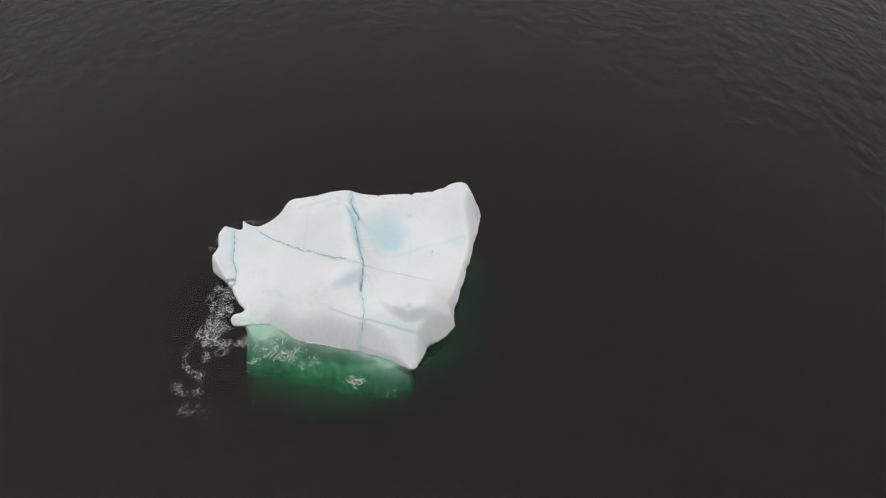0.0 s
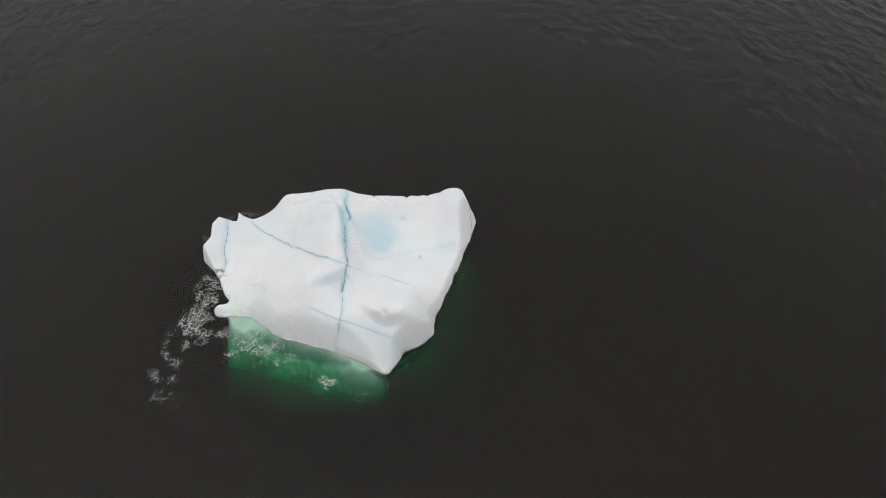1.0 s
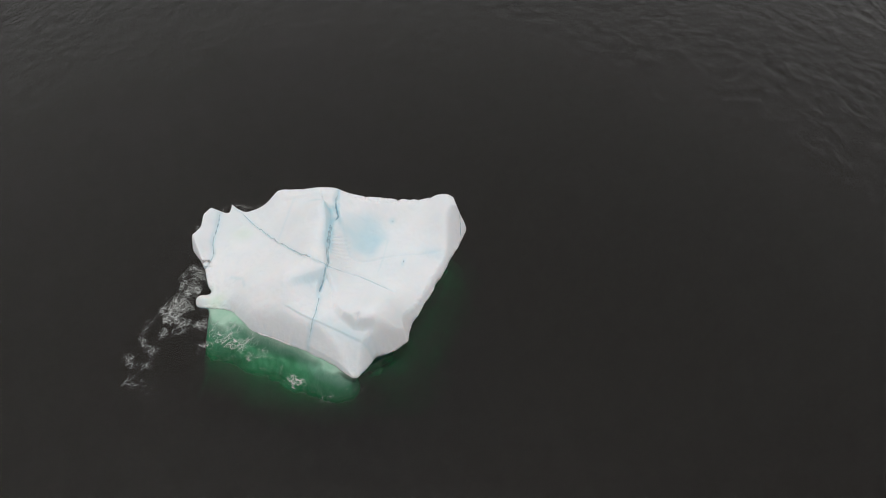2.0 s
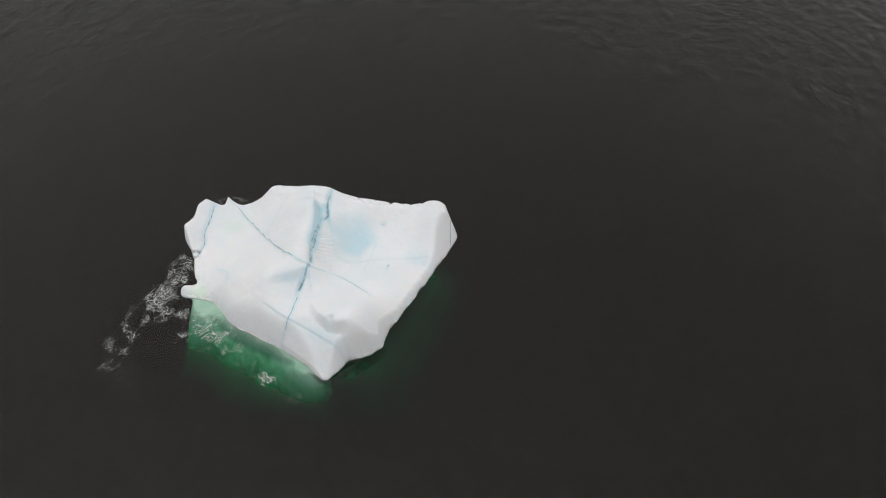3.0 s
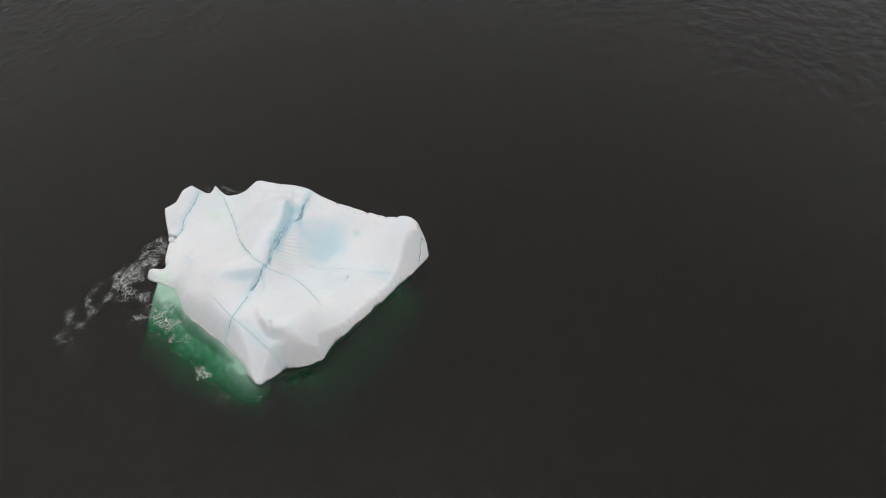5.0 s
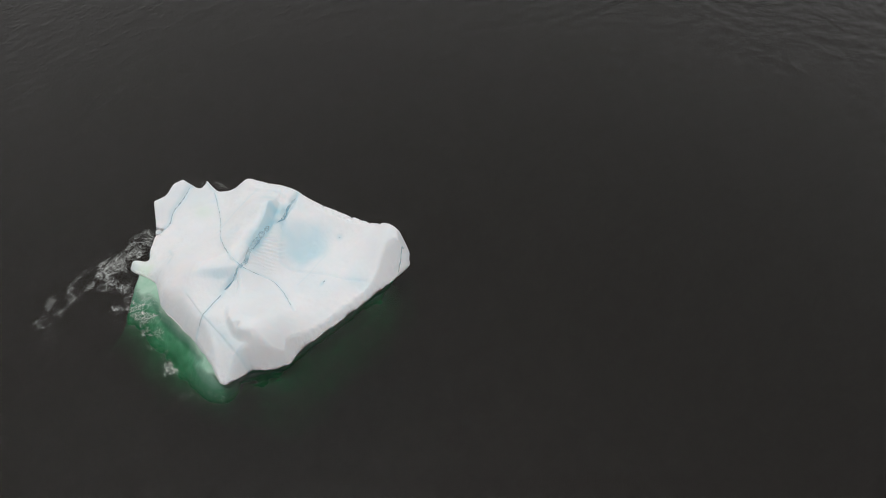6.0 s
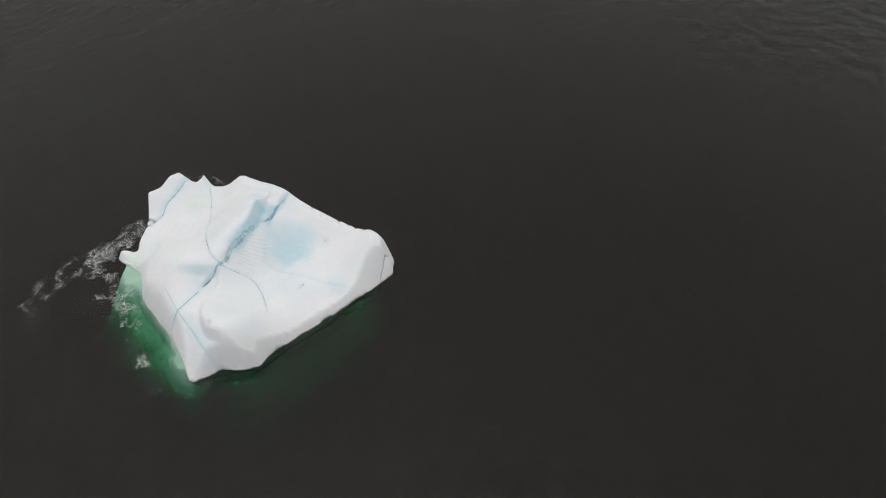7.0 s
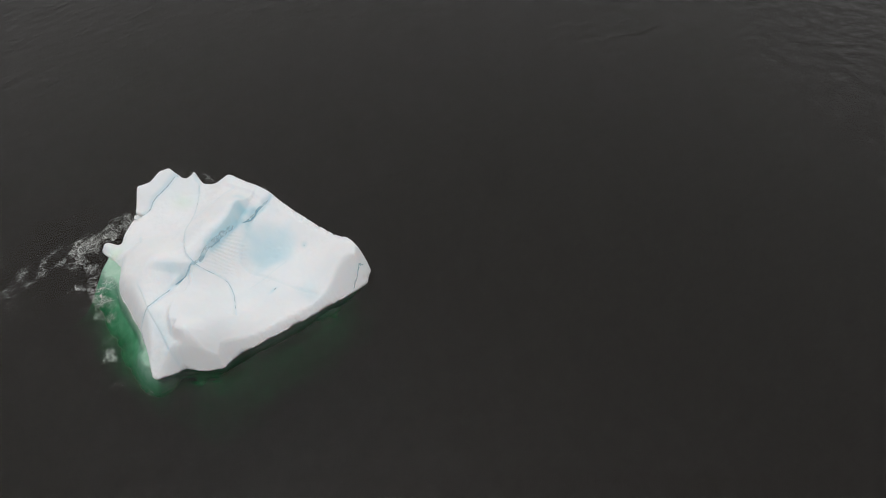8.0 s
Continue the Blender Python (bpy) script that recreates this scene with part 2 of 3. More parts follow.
def step(xy, path, drop, reach, soft, rise=1.2, fall=1.2):
    """How far the ground to the right of a line drops away: sharply at the line, easing out over reach."""
    gap, side, run = along(xy, path)
    total = sum(math.dist(a, b) for a, b in zip(path[:-1], path[1:]))
    taper = smooth(run / rise) * smooth((total - run) / fall)
    return np.where(side < 0, drop * smooth(gap / soft) * np.exp(-gap / reach) * taper, 0.0)


MOUND_LIP = [(2.5, -4.4), (3.1, -6.1), (4.3, -7.3), (6.0, -8.2), (7.2, -8.35), (8.3, -8.05), (9.6, -8.2), (10.6, -8.2)]
FACET_RIM = [(-5.4, -4.8), (-3.8, -3.6), (-2.0, -1.9), (0.1, -0.3)]
LIP_RIM = [(-11.8, 14.0), (-8.0, 14.5), (-3.3, 14.7)]
CREST = [(0.0, -0.2), (-1.0, 2.4), (-1.6, 5.2), (-2.3, 7.9), (-3.2, 10.3), (-4.1, 12.2)]


def ice_height(xy, shore_at):
    """Height of the dry ice; shore_at gives the distance from the waterline and the wall's steepness there."""
    inland, steep = shore_at
    z = sheet(xy) + 1.2 * blob(xy, -18.2, -4.5, 1.1, 0.75, 0.2) + 1.1 * blob(xy, -20.35, 13.5, 0.45, 0.5)
    z = z - step(xy, MOUND_LIP, 2.0, 2.0, 0.9, 6.0, 3.5) - step(xy, FACET_RIM, 1.5, 1.4, 1.1, 5.0, 0.8) - step(xy, LIP_RIM, 0.4, 2.2, 0.8)
    gap, side, run = along(xy, CREST)
    fall = np.interp(run, [0.0, 2.5, 5.5, 8.4, 10.8, 12.9], [0.3, 0.8, 1.6, 2.2, 2.5, 1.0])
    z = z - np.where(side < 0, fall * smooth(gap / 0.75) * np.exp(-gap / 2.0), 0.0)
    z = np.maximum(z, 0.18)
    wall = steep * np.maximum(inland, 0) ** 0.85
    # A steep foot under a chamfer, along the front by the point.
    foot = smooth((xy[:, 0] + 0.9) / 0.7) * smooth((7.2 - xy[:, 0]) / 1.0) * smooth((-6.5 - xy[:, 1]) / 1.5)
    wall = wall + foot * (np.minimum(5.0 * np.maximum(inland, 0), 1.15 + 1.9 * np.maximum(inland - 0.23, 0)) - wall)
    k = 0.6 + 0.8 * (1 - foot) * smooth((3.0 - xy[:, 1]) / 5) * smooth((xy[:, 0] + 19.0) / 3) * smooth((11.0 - xy[:, 0]) / 4) + 0.8 * np.maximum(z - 3.5, 0) * smooth(2 * blob(xy, 9.0, -7.5, 4.0, 3.5))
    h = np.clip(0.5 + 0.5 * (wall - z) / k, 0, 1)
    return wall * (1 - h) + z * h - k * h * (1 - h)


def blob(xy, x, y, rx, ry, turn=0.0):
    c, s = math.cos(turn), math.sin(turn)
    dx, dy = xy[:, 0] - x, xy[:, 1] - y
    return np.exp(-((c * dx + s * dy) / rx) ** 2 - ((c * dy - s * dx) / ry) ** 2)


def inland_of(xy):
    a, b = edge[:, :2], np.roll(edge[:, :2], -1, 0)
    out, steep = np.empty(len(xy)), np.empty(len(xy))
    rise = np.convolve(np.concatenate([edge[-16:, 3], edge[:, 3], edge[:16, 3]]), np.hanning(35)[1:-1] / np.hanning(35).sum(), "valid")
    for k in range(0, len(xy), 4000):
        p = xy[k:k + 4000, None]
        d = b - a
        t = np.clip(((p - a) * d).sum(-1) / (d * d).sum(-1), 0, 1)
        gaps = np.linalg.norm(p - a - t[..., None] * d, axis=-1)
        gap = gaps.min(1)
        steep[k:k + 4000] = rise[gaps.argmin(1)]
        up = (a[:, 1] > p[..., 1]) != (b[:, 1] > p[..., 1])
        cross_x = a[:, 0] + (p[..., 1] - a[:, 1]) / np.where(d[:, 1] == 0, 1e-9, d[:, 1]) * d[:, 0]
        inside = (up & (p[..., 0] < cross_x)).sum(1) % 2 == 1
        out[k:k + 4000] = np.where(inside, gap, -gap)
    return out, steep


# ---- detail of the ice surface ----
MAIN_CRACK = [(-2.8, 16.0), (-3.0, 14.2), (-2.2, 12.0), (-1.5, 10.6), (-1.2, 9.8), (-1.5, 9.3), (-1.9, 8.6), (-1.7, 7.6), (-1.4, 6.4), (-1.0, 4.4), (-0.7, 2.4), (-0.1, 0.7), (0.05, -0.3), (-0.4, -2.2), (-0.4, -3.9), (0.0, -4.8), (0.4, -8.3), (-0.6, -10.3)]
LONG_CRACK = [(-19.6, 13.1), (-18.2, 12.7), (-16.3, 11.2), (-14.2, 9.5), (-11.2, 7.0), (-9.0, 5.0), (-6.8, 3.1), (-4.8, 1.7), (-3.0, 0.7), (-1.6, 0.0), (0.0, -0.3), (0.8, 0.2),
              (1.4, 1.4), (2.2, 2.0), (3.2, 2.0), (5.3, 1.1), (7.4, -0.1), (9.4, -1.4)]
LOW_CRACK = [(-4.4, -6.7), (-3.1, -7.1), (0.4, -8.4), (4.4, -9.4), (7.0, -10.2), (8.6, -10.5)]
LOBE_CRACK = [(-20.7, 10.7), (-20.4, 8.0), (-20.3, 5.4), (-19.7, 4.0), (-19.8, 1.8)]
POOL_EDGE = [(-0.9, 10.5), (-0.3, 8.8), (0.5, 6.6), (1.3, 5.5), (2.2, 5.6), (4.8, 6.0), (8.0, 6.4), (11.0, 7.0), (14.1, 8.4)]
SIDE_STEP = [(-2.9, 15.8), (-1.9, 12.1), (-0.8, 9.2)]
RIDGE_FOOT = [(-1.85, 8.5), (-1.4, 6.4), (-1.0, 4.4), (-0.7, 2.4), (-0.1, 0.7), (0.05, -0.3)]
CORNER_CRACK = [(16.0, 16.2), (16.4, 14.5), (16.8, 12.6)]


def rough(xy, scale, octaves, seed):
    return np.array([noise.fractal((x * scale + seed, y * scale - seed, seed * 0.7), 0.9, 2.1, octaves) for x, y in xy])


def ice_surface(xy):
    """Height of the dry ice with cracks, melt ribs and wear."""
    shore_at = inland_of(xy)
    inland = shore_at[0]
    z = ice_height(xy, shore_at)
    calm = smooth(inland / 1.5)
    z = z + 0.11 * rough(xy, 0.35, 3, 3.1) * (0.4 + 0.6 * calm) + (0.035 + 0.10 * (1 - calm)) * rough(xy, 1.5, 3, 9.4)
    gap, side, run = along(xy, MAIN_CRACK)
    z = z - 0.6 * np.exp(-(gap / 0.3) ** 2) * smooth(run / 2) * (1 - 0.85 * smooth((run - 6.6) / 1.2) * smooth((16.0 - run) / 1.5)) * smooth((22 - run) / 2) * (0.6 + 0.5 * np.sin(run * 1.7))
    ribs = (side > 0) * smooth(gap / 0.5) * smooth((3.2 - gap) / 1.5) * smooth((run - 8.8) / 1.5) * smooth((16.5 - run) / 1.5)
    z = z + 0.075 * ribs * np.sin(10.5 * (run + 1.0 * gap) + rough(xy, 0.6, 2, 4.4))
    nick = smooth((1.7 - inland) / 1.0) * smooth((xy[:, 1] - 14.2) / 1.0) * smooth((xy[:, 0] + 3.0) / 1.5)
    z = z - 0.75 * nick * np.maximum(0.0, rough(xy, 1.1, 3, 12.5))
    z = z - step(xy, LONG_CRACK[1:11], 0.34, 1.1, 0.16, 2.0, 1.5) - step(xy, LOW_CRACK, 0.22, 0.8, 0.14)
    for path, deep, wide in ((LONG_CRACK[10:], 0.14, 0.2), (LOBE_CRACK, 0.3, 0.22), (POOL_EDGE, 0.11, 0.28), (SIDE_STEP, 0.18, 0.25), (CORNER_CRACK, 0.2, 0.2)):
        gap, side, run = along(xy, path)
        z = z - deep * np.exp(-(gap / wide) ** 2)
    return z


def link(name, verts, faces, mat, parent=None, label="", smooth_shade=True):
    data = bpy.data.meshes.new(name)
    data.from_pydata([tuple(map(float, v)) for v in verts], [], faces)
    data.materials.append(mat)
    if smooth_shade:
        data.shade_smooth()
    ob = new(name, data)
    if parent:
        ob.parent = parent
    if label:
        tagged(ob, label)
    return ob


def ring_faces(rings, count, centre=False):
    faces = []
    first = 1 if centre else 0
    if centre:
        faces += [(0, 1 + k, 1 + (k + 1) % count) for k in range(count)]
    for r in range(rings - 1):
        a, b = first + r * count, first + (r + 1) * count
        faces += [(a + k, b + k, b + (k + 1) % count, a + (k + 1) % count) for k in range(count)]
    return faces


def spread(ob, name, values):
    layer = ob.data.attributes.new(name, "FLOAT", "POINT")
    layer.data.foreach_set("value", np.clip(values, 0, 1).astype(np.float32))


# ---- iceberg ----
iceberg = tagged(new("iceberg"), "white weathered iceberg with blue ice veins, afloat on dark sea", "iceberg")
mid = np.array(MIDDLE)
shore = edge[:, :2].copy()
tangent = np.roll(shore, -2, 0) - np.roll(shore, 2, 0)
outward = np.stack([tangent[:, 1], -tangent[:, 0]], 1) / np.linalg.norm(tangent, axis=1)[:, None]
shore_line = shore + outward * (0.14 * rough(shore, 0.9, 3, 5.0) + 0.22 * rough(shore, 0.28, 2, 2.2))[:, None]
# Two narrow clefts at the root of the side lobe.
for cx, cy, deep in ((-20.9, 2.05, 1.2), (-20.3, 1.1, 1.3)):
    near = np.hypot(shore[:, 0] - cx, shore[:, 1] - cy)
    shore_line = shore_line - outward * (deep * smooth(1 - near / 0.34))[:, None]

RINGS, COUNT = 170, len(shore)
steps = 1 - (1 - np.linspace(0, 1, RINGS + 1)[1:]) ** 1.25
top_xy = np.vstack([mid[None]] + [mid + s * (shore - mid + (shore_line - shore) * smooth((s - 0.9) / 0.1)) for s in steps])
top_z = ice_surface(top_xy)
top_z[-COUNT:] = 0.02
body_verts = np.column_stack([top_xy, top_z])
foot_verts = np.column_stack([shore_line - 0.05 * outward, np.full(COUNT, -0.25)])
body = link("ice_body", np.vstack([body_verts, foot_verts]), ring_faces(RINGS + 1, COUNT, True), ICE, iceberg)
full_xy = np.vstack([top_xy, shore_line])

pool = blob(full_xy, 2.5, 10.0, 3.6, 4.9, -0.15) * (1 + 0.25 * rough(full_xy, 0.3, 2, 6.0))
pool = smooth((pool - 0.2) / 0.75) * 0.62
seep_and_shade = 0.3 * blob(full_xy, -4.9, 12.0, 1.5, 0.8) + 0.5 * blob(full_xy, -2.6, 11.4, 0.8, 2.0) + 0.3 * blob(full_xy, 13.5, 7.8, 2.0, 1.2) + 0.4 * blob(full_xy, 5.9, 13.7, 0.5, 0.4) + 0.35 * blob(full_xy, 9.4, 4.9, 0.25, 0.7)
# The facet's shade is painted here as blue; the front slope is tinted too.
seep_and_shade += 0.3 * blob(full_xy, -2.0, -2.7, 2.4, 0.7, 0.62) + 0.25 * blob(full_xy, 5.0, -9.4, 4.0, 1.0, -0.2)
for path, wide, much in ((MAIN_CRACK, 0.35, 0.3), (LONG_CRACK, 0.22, 0.2), (LOW_CRACK, 0.2, 0.1), (LOBE_CRACK, 0.4, 0.35), (POOL_EDGE, 0.22, 0.09), (SIDE_STEP, 0.3, 0.2),
                         ([(-9.5, 13.8), (-9.3, 9.5), (-9.4, 4.5)], 0.3, 0.14), ([(-15.0, -0.5), (-12.5, -1.6), (-11.4, -3.4)], 0.25, 0.2), ([(6.0, 10.0), (6.1, 6.5), (6.0, 3.4)], 0.15, 0.13)):
    gap, side, run = along(full_xy, path)
    seep_and_shade += much * np.exp(-(gap / wide) ** 2)
gap, side, run = along(full_xy, [(-2.7, 10.6), (-2.2, 9.3), (-1.9, 8.0), (-1.4, 5.2), (-1.0, 3.2)])
seep_and_shade += 0.5 * np.exp(-(gap / 0.6) ** 2) + 0.1 * np.exp(-(gap / 1.3) ** 2) * (side > 0)
mottle = 0.14 * np.clip(rough(full_xy, 0.12, 3, 1.7) + 0.3, 0, 1)
spread(body, "blue", pool + seep_and_shade + mottle)
# Green tint: round the awash neck the colour of water over ice is painted.
spread(body, "green_tint", 0.5 * blob(full_xy, -16.6, 8.4, 1.8, 1.6) + 0.9 * blob(full_xy, -16.0, -4.5, 1.4, 1.2) + 0.4 * blob(full_xy, -17.6, -2.4, 0.9, 0.7))

# Sunken ledge: it slopes out and down from the waterline.
LEDGE_RINGS = 48


def eased(values, width):
    """A closed run of values, each averaged with its neighbours."""
    k = np.hanning(2 * width + 1) / np.hanning(2 * width + 1).sum()
    return np.convolve(np.concatenate([values[-width:], values, values[:width]]), k, "valid")


reach = eased(edge[:, 2], 16)
smooth_out = np.stack([eased(outward[:, k], 30) for k in (0, 1)], 1)
calm_shore = np.stack([eased(shore[:, k], 30) for k in (0, 1)], 1) - 0.3 * smooth_out
# Off the front the ledge starts at the surface; on the other sides the berg is undercut and the ice shows only deeper down.
front = ((shore[:, 1] < -5.0) & (shore[:, 0] < 6.9) & (shore[:, 0] > -17.5)).astype(float)
undercut = eased((1 - front) * (3.5 - 0.7 * blob(shore, 16.0, 11.5, 2.0, 4.0)), 9)
sag = front * 0.9 * smooth((shore[:, 0] + 12.5) / 3) * smooth((0.5 - shore[:, 0]) / 4)
ledge_verts = []
for k in np.linspace(0, 1, LEDGE_RINGS):
    ease = min(1, 6 * k)
    out = reach * 1.25 * k + 3.0 * max(0.0, k - 0.8) / 0.2 - 0.95 * undercut * ease
    ring = (1 - ease) * (shore_line - 0.12 * outward) + ease * calm_shore + smooth_out * out[:, None]
    lump = rough(ring, 0.3, 3, 8.0) * 0.6 * ease
    streaks = rough(np.column_stack([np.arange(COUNT) * 0.012, np.full(COUNT, 0.0)]) + (0.0, 9.0 * k), 1.0, 3, 6.6) * 0.7 * smooth(undercut / 2) * ease
    shelf = 2.1 * blob(ring, -14.6, -7.4, 3.0, 2.2) + 2.0 * blob(ring, 2.8, -13.2, 3.8, 1.4, -0.38)
    fall = -0.72 - (8.4 - 1.35 * undercut) * k + shelf * (1 - smooth(undercut)) - sag
    z = np.minimum(-0.12 - 0.25 * ease, fall * min(1, 8 * k) - undercut * ease + lump + streaks)
    ledge_verts.append(np.column_stack([ring, np.maximum(z, -8.4)]))
link("sunken_ledge", np.vstack(ledge_verts), ring_faces(LEDGE_RINGS, COUNT), LEDGE, iceberg, "ice ledge under the water, its green and fade painted by depth")


def vein(name, path, width, label, start=0.0, end=1.0, seed=0.0, mat=VEIN, lift=0.035, shift=0.0, parent=iceberg):
    """A band of clear ice that follows a crack: it swells, thins and breaks off as it goes."""
    p = np.array(path, float)
    run = np.concatenate([[0], np.cumsum(np.linalg.norm(np.diff(p, axis=0), axis=1))])
    s = np.arange(run[-1] * start, run[-1] * end, 0.14)
    line = np.stack([np.interp(s, run, p[:, k]) for k in (0, 1)], 1)
    for k in (0, 1):
        line[:, k] = np.convolve(np.pad(line[:, k], 6, "edge"), np.ones(13) / 13, "valid")
    d = np.gradient(line, axis=0)
    d /= np.linalg.norm(d, axis=1)[:, None]
    normal = np.stack([-d[:, 1], d[:, 0]], 1)
    wob = np.array([noise.fractal((a * 0.5, seed, 0.0), 0.8, 2.0, 3) for a in s])
    line = line + normal * (0.10 * wob + shift)[:, None]
    w = width * np.clip(0.8 + 0.55 * np.array([noise.fractal((a * 0.8, seed + 7, 3.0), 0.8, 2.0, 3) for a in s]), 0.12, 1.6)
    w *= np.clip(np.minimum(np.arange(len(s)), np.arange(len(s))[::-1]) / 6, 0.1, 1)
    rows = [line + normal * (w * k)[:, None] for k in (-0.5, -0.25, 0.0, 0.25, 0.5)]
    verts = []
    for k, row in enumerate(rows):
        verts.append(np.column_stack([row, ice_surface(row) + lift]))
    m = len(s)
    faces = [(r * m + k, r * m + k + 1, (r + 1) * m + k + 1, (r + 1) * m + k) for r in range(4) for k in range(m - 1)]
    return link(name, np.vstack(verts), faces, mat, parent, label)


lip_vein = vein("blue_vein", MAIN_CRACK, 0.32, "blue vein where the crack cuts the back lip", 0.02, 0.25, 2.0)
ridge_vein = vein("blue_vein", RIDGE_FOOT, 0.34, "wide blue vein at the foot of the ridge", 0.04, 0.98, 3.0, VEIN, 0.12)
middle_vein = vein("blue_vein", MAIN_CRACK, 0.30, "wide blue vein along the open crack", 0.51, 0.755, 3.0)
vein("blue_vein", MAIN_CRACK, 0.18, "blue vein running down the front slope", 0.765, 0.99, 5.0)
vein("blue_vein", LONG_CRACK, 0.12, "thin blue vein in a low step across the ice", 0.03, 0.62, 11.0, VEIN, 0.02, -0.07)
vein("blue_vein", LONG_CRACK, 0.09, "thin blue vein fading out across the basin", 0.63, 0.98, 13.0, VEIN, 0.02)
vein("blue_vein", LOBE_CRACK, 0.16, "blue vein at the root of the side lobe", 0.0, 1.0, 23.0)
vein("blue_vein", CORNER_CRACK, 0.14, "blue vein in the corner block", 0.0, 1.0, 29.0)
vein("blue_vein", [(9.4, 5.6), (9.6, 4.6)], 0.22, "short blue pit in the basin", 0.0, 1.0, 31.0)
vein("blue_vein", [(5.6, 13.6), (6.3, 13.7)], 0.3, "short blue pit in the basin", 0.0, 1.0, 37.0)
for owner, start, end, width, shift, lift in ((lip_vein, 0.075, 0.275, 0.17, 0.02, 0.06), (middle_vein, 0.53, 0.60, 0.10, -0.05, 0.055),
                                      (middle_vein, 0.61, 0.68, 0.13, 0.05, 0.055), (middle_vein, 0.675, 0.75, 0.15, -0.06, 0.055)):
    vein("open_crack", MAIN_CRACK, width, "dark open split in the blue ice", start, end, 40 + 9 * start, CRACK, lift, shift, owner)
vein("open_crack", RIDGE_FOOT, 0.06, "dark open split in the blue ice", 0.34, 0.62, 47.0, CRACK, 0.16, 0.08, ridge_vein)


# ---- sea ----
def sea_lines(lo, hi, step):
    far = [45, 110, 220, 420, 800, 1500, 2600, 4300]
    return np.concatenate([[lo - f for f in far[::-1]], np.arange(lo, hi + 0.01, step), [hi + f for f in far]])


WAVES = []
rng = random.Random(4)
for k in range(22):
    size = 2.2 * 1.075 ** k
    heading = radians(5 + rng.gauss(0, 28))
    WAVES.append((math.tau / size * math.cos(heading), math.tau / size * math.sin(heading), rng.uniform(0, math.tau), 0.0023 * size * (2.2 / size) ** 0.5))


def sea_level(x, y):
    z = np.zeros_like(x)
    for kx, ky, phase, high in WAVES:
        z += high * np.sin(kx * x + ky * y + phase)
    return z


gx, gy = sea_lines(-170, 180, 0.7), sea_lines(-60, 170, 0.8)
xs, ys = np.meshgrid(gx, gy)
xs, ys = xs.ravel(), ys.ravel()
inner = (xs > -171) & (xs < 180.5) & (ys > -61) & (ys < 170.5)
lee = 0.45 + 0.55 * smooth((np.hypot(xs - mid[0], ys - mid[1]) - 18) / 25)
zs = np.where(inner, sea_level(xs, ys) * lee, 0.0)
nx, ny = len(gx), len(gy)
sea_faces = [(j * nx + i, j * nx + i + 1, (j + 1) * nx + i + 1, (j + 1) * nx + i) for j in range(ny - 1) for i in range(nx - 1)]
water = tagged(link("water", np.column_stack([xs, ys, zs]), sea_faces, SEA), "dark rippled open sea under an overcast sky", "sea", kind="structure")
deep = tagged(link("ground", [(-4600, -4600, -24), (4600, -4600, -24), (4600, 4600, -24), (-4600, 4600, -24)], [(0, 1, 2, 3)], DEEP), "black depth of the sea", "sea", kind="structure")


# ---- foam ----
def web(spacing, box, seed):
    """The walls between bubbles: the lines that join the middles of neighbouring triangles of a loose net."""
    x0, y0, x1, y1 = box
    dice = random.Random(seed)
    net = [Vector((dice.uniform(x0, x1), dice.uniform(y0, y1))) for k in range(int((x1 - x0) * (y1 - y0) / spacing ** 2))]
    spots, lines, cells = geometry.delaunay_2d_cdt(net, [], [], 0, 1e-4)[:3]
    middles = [sum((spots[k] for k in cell), Vector((0, 0))) / 3 for cell in cells]
    owner, walls = {}, []
    for c, cell in enumerate(cells):
        for a, b in ((cell[0], cell[1]), (cell[1], cell[2]), (cell[2], cell[0])):
            other = owner.setdefault((min(a, b), max(a, b)), c)
            if other != c:
                walls.append((middles[other], middles[c]))
    return walls


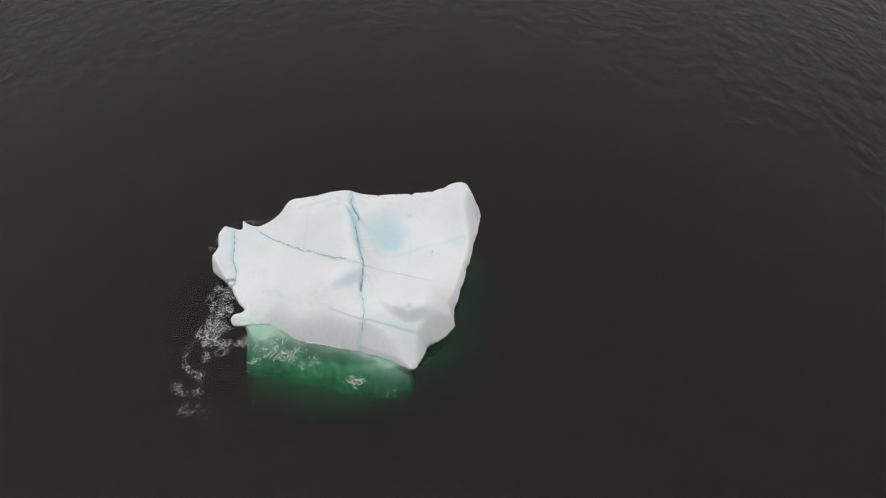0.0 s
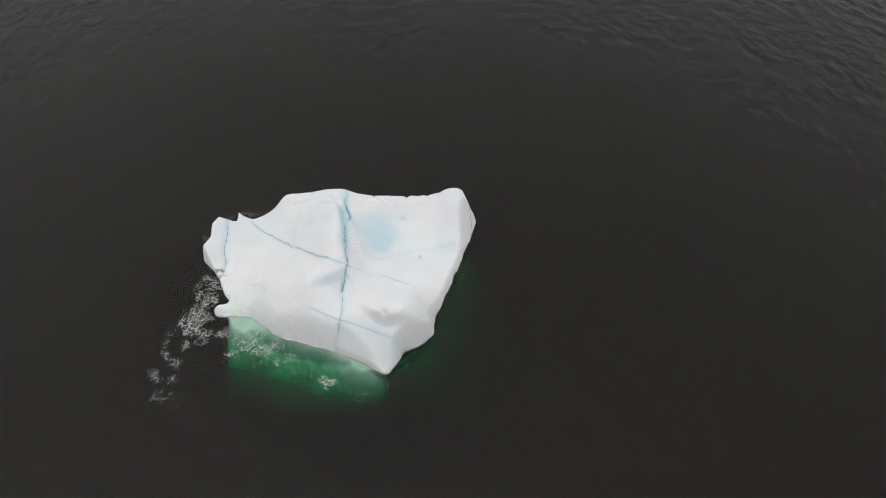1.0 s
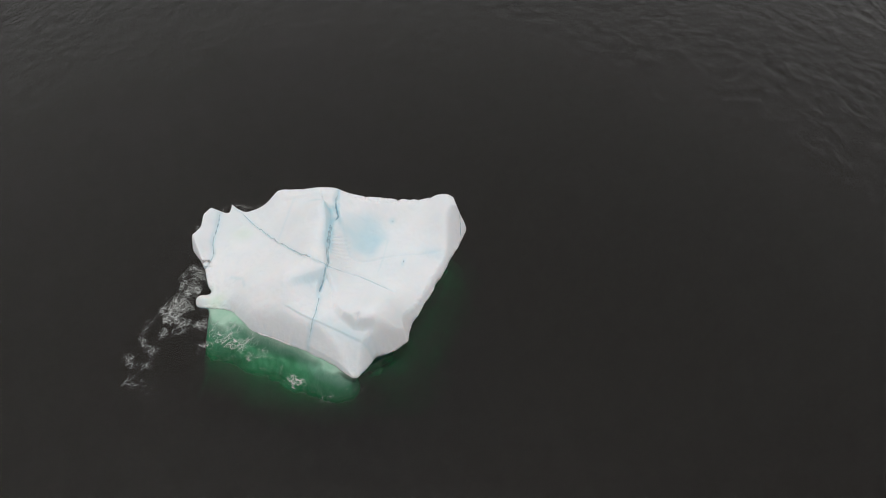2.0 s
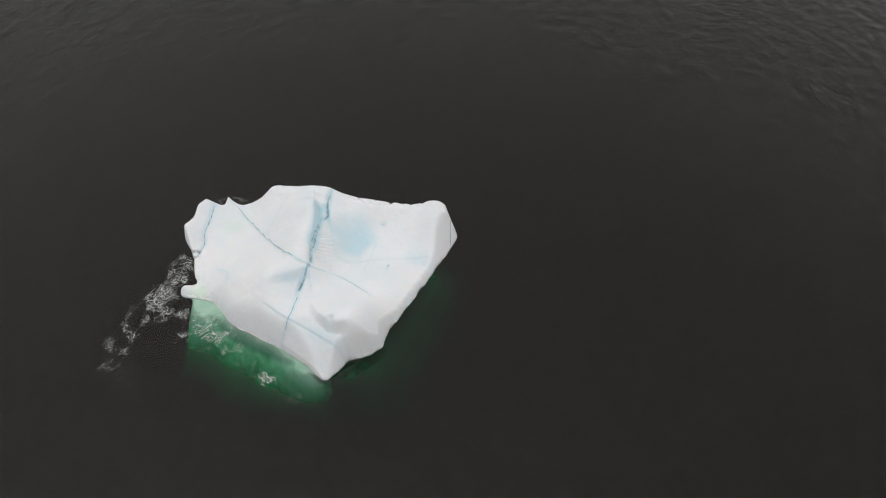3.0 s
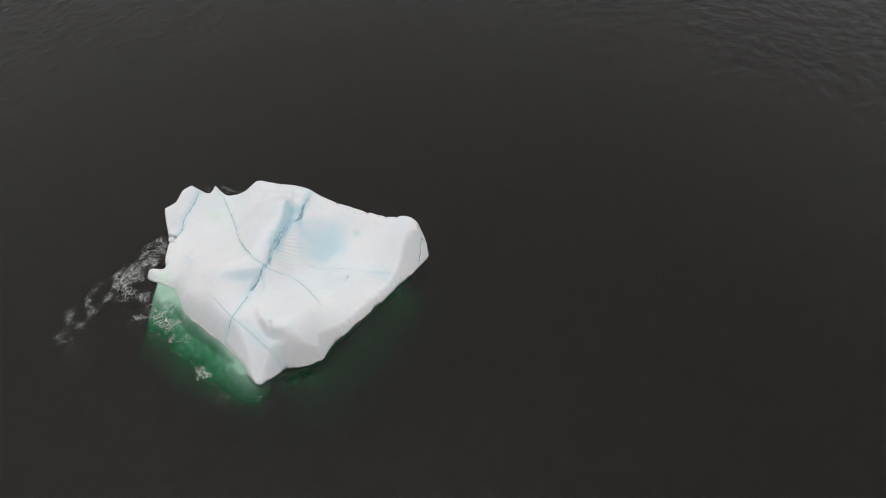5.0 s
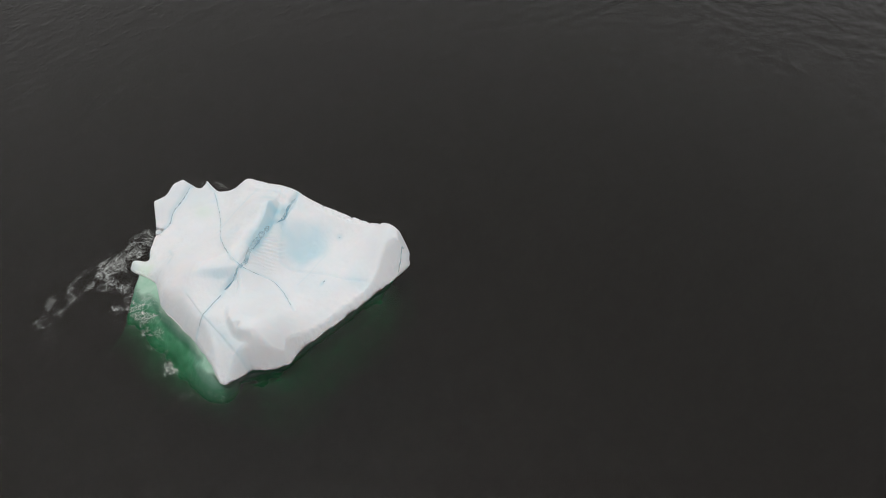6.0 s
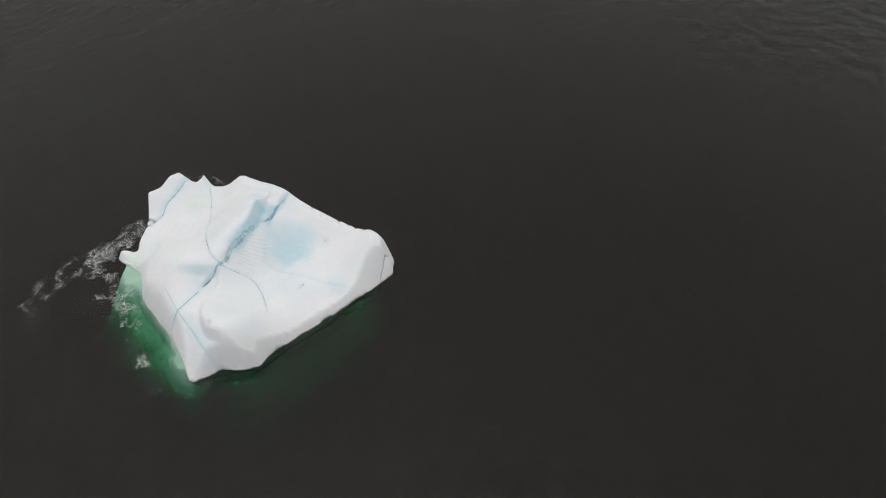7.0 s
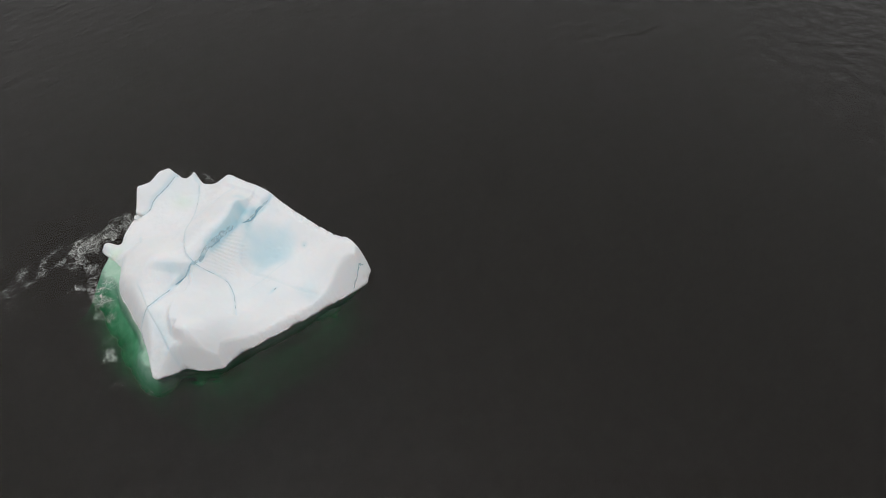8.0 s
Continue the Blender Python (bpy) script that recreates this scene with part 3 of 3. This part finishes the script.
def foam(label, box, thickness, seed):
    """Torn foam: a lace of bubble walls at three sizes, flat on the waves, where thickness(xy) is high."""
    dice = random.Random(seed)
    verts, faces = [], []
    for spacing, wide, share in ((0.85, 0.034, 1.0), (0.42, 0.022, 0.9), (0.24, 0.015, 0.72)):
        walls = web(spacing, box, seed + spacing)
        heart = np.array([((a + b) / 2)[:] for a, b in walls])
        clumps = np.array([noise.fractal((x * 0.55, y * 0.55, seed), 0.7, 2.0, 4) for x, y in heart])
        density = share * thickness(heart) * (0.30 + 1.9 * np.maximum(0.0, clumps + 0.12))
        density += 0.8 * np.maximum(0, thickness(heart) - 0.75)
        density *= smooth((-inland_of(heart)[0] + 0.15) / 0.3)
        for (a, b), dense in zip(walls, np.clip(density, 0, 1)):
            if dense < 0.17 + 0.42 * dice.random():
                continue
            way = b - a
            heft = wide * dice.uniform(0.3, 1.5)
            base, bow = len(verts), Vector((-way.y, way.x)) * dice.gauss(0, 0.09)
            line = []
            for q in range(6):
                spot = a + way * (q / 5) + bow * math.sin(math.pi * q / 5)
                drift = noise.noise_vector((spot.x * 0.7 / spacing, spot.y * 0.7 / spacing, seed))
                line.append(spot + Vector(drift[:2]) * 0.24 * spacing)
            for q, spot in enumerate(line):
                ahead = line[min(q + 1, 5)] - line[max(q - 1, 0)]
                w = Vector((-ahead.y, ahead.x)).normalized() * heft * dice.uniform(0.4, 1.3) * (0.3 + 1.1 * dense)
                verts += [(spot - w)[:], (spot + w)[:]]
                if q:
                    k = base + 2 * q
                    faces.append((k - 2, k - 1, k + 1, k))
    xy = np.array(verts)
    ob = link("sea_foam", np.column_stack([xy, sea_at(xy) + 0.06]), faces, FOAM)
    tagged(ob, label, "foam", kind="stuff")
    return ob


def sea_at(xy):
    ease = 0.45 + 0.55 * smooth((np.hypot(xy[:, 0] - mid[0], xy[:, 1] - mid[1]) - 18) / 25)
    return sea_level(xy[:, 0], xy[:, 1]) * ease


def streak(xy, path, wide, start=1.0, end=0.4):
    gap, side, run = along(xy, path)
    total = sum(math.dist(a, b) for a, b in zip(path[:-1], path[1:]))
    return np.exp(-(gap / wide) ** 2) * (start + (end - start) * run / total)


foam("white lacy foam trailing off the berg's side", (-32, -26, -14, 5),
     lambda xy: 0.95 * streak(xy, [(-20.6, 0.8), (-20.9, -2.6), (-21.1, -6.2), (-22.3, -10.3), (-23.2, -14.6), (-21.6, -17.8), (-17.2, -21.9)], 2.0, 1.1, 0.22)
     + 0.7 * blob(xy, -21.4, -6.3, 2.3, 1.8) + 0.5 * blob(xy, -18.4, -9.2, 2.8, 1.0, 0.35) + 0.45 * blob(xy, -16.2, -8.6, 0.7, 2.2), 3)
foam("thin foam threads over the green sunken ledge", (-19, -20, 12, -5),
     lambda xy: 0.42 * streak(xy, [(-14.8, -8.6), (-13.0, -10.6), (-9.0, -12.2), (-4.5, -13.8), (0.0, -15.4), (3.6, -17.0), (7.4, -16.8)], 1.4, 0.9, 0.5)
     + 1.25 * blob(xy, -1.0, -15.1, 1.3, 0.6, -0.2) + 0.8 * blob(xy, -10.6, -10.4, 3.6, 2.2) + 0.4 * blob(xy, -15.0, -11, 1.0, 2.4)
     + 0.5 * blob(xy, -12.6, -7.4, 1.2, 0.8) + 0.28 * blob(xy, 8.4, -14.6, 2.2, 0.9, 0.4), 8)
foam("foam washing along the berg's far shore", (-27, 9, -2, 24),
     lambda xy: 0.7 * streak(xy, [(-24.6, 8.5), (-23.4, 12.6), (-20.8, 15.0), (-17.4, 14.9), (-14.4, 16.4), (-10.1, 18.6), (-4.6, 22.0)], 0.7, 1.0, 0.35), 14)
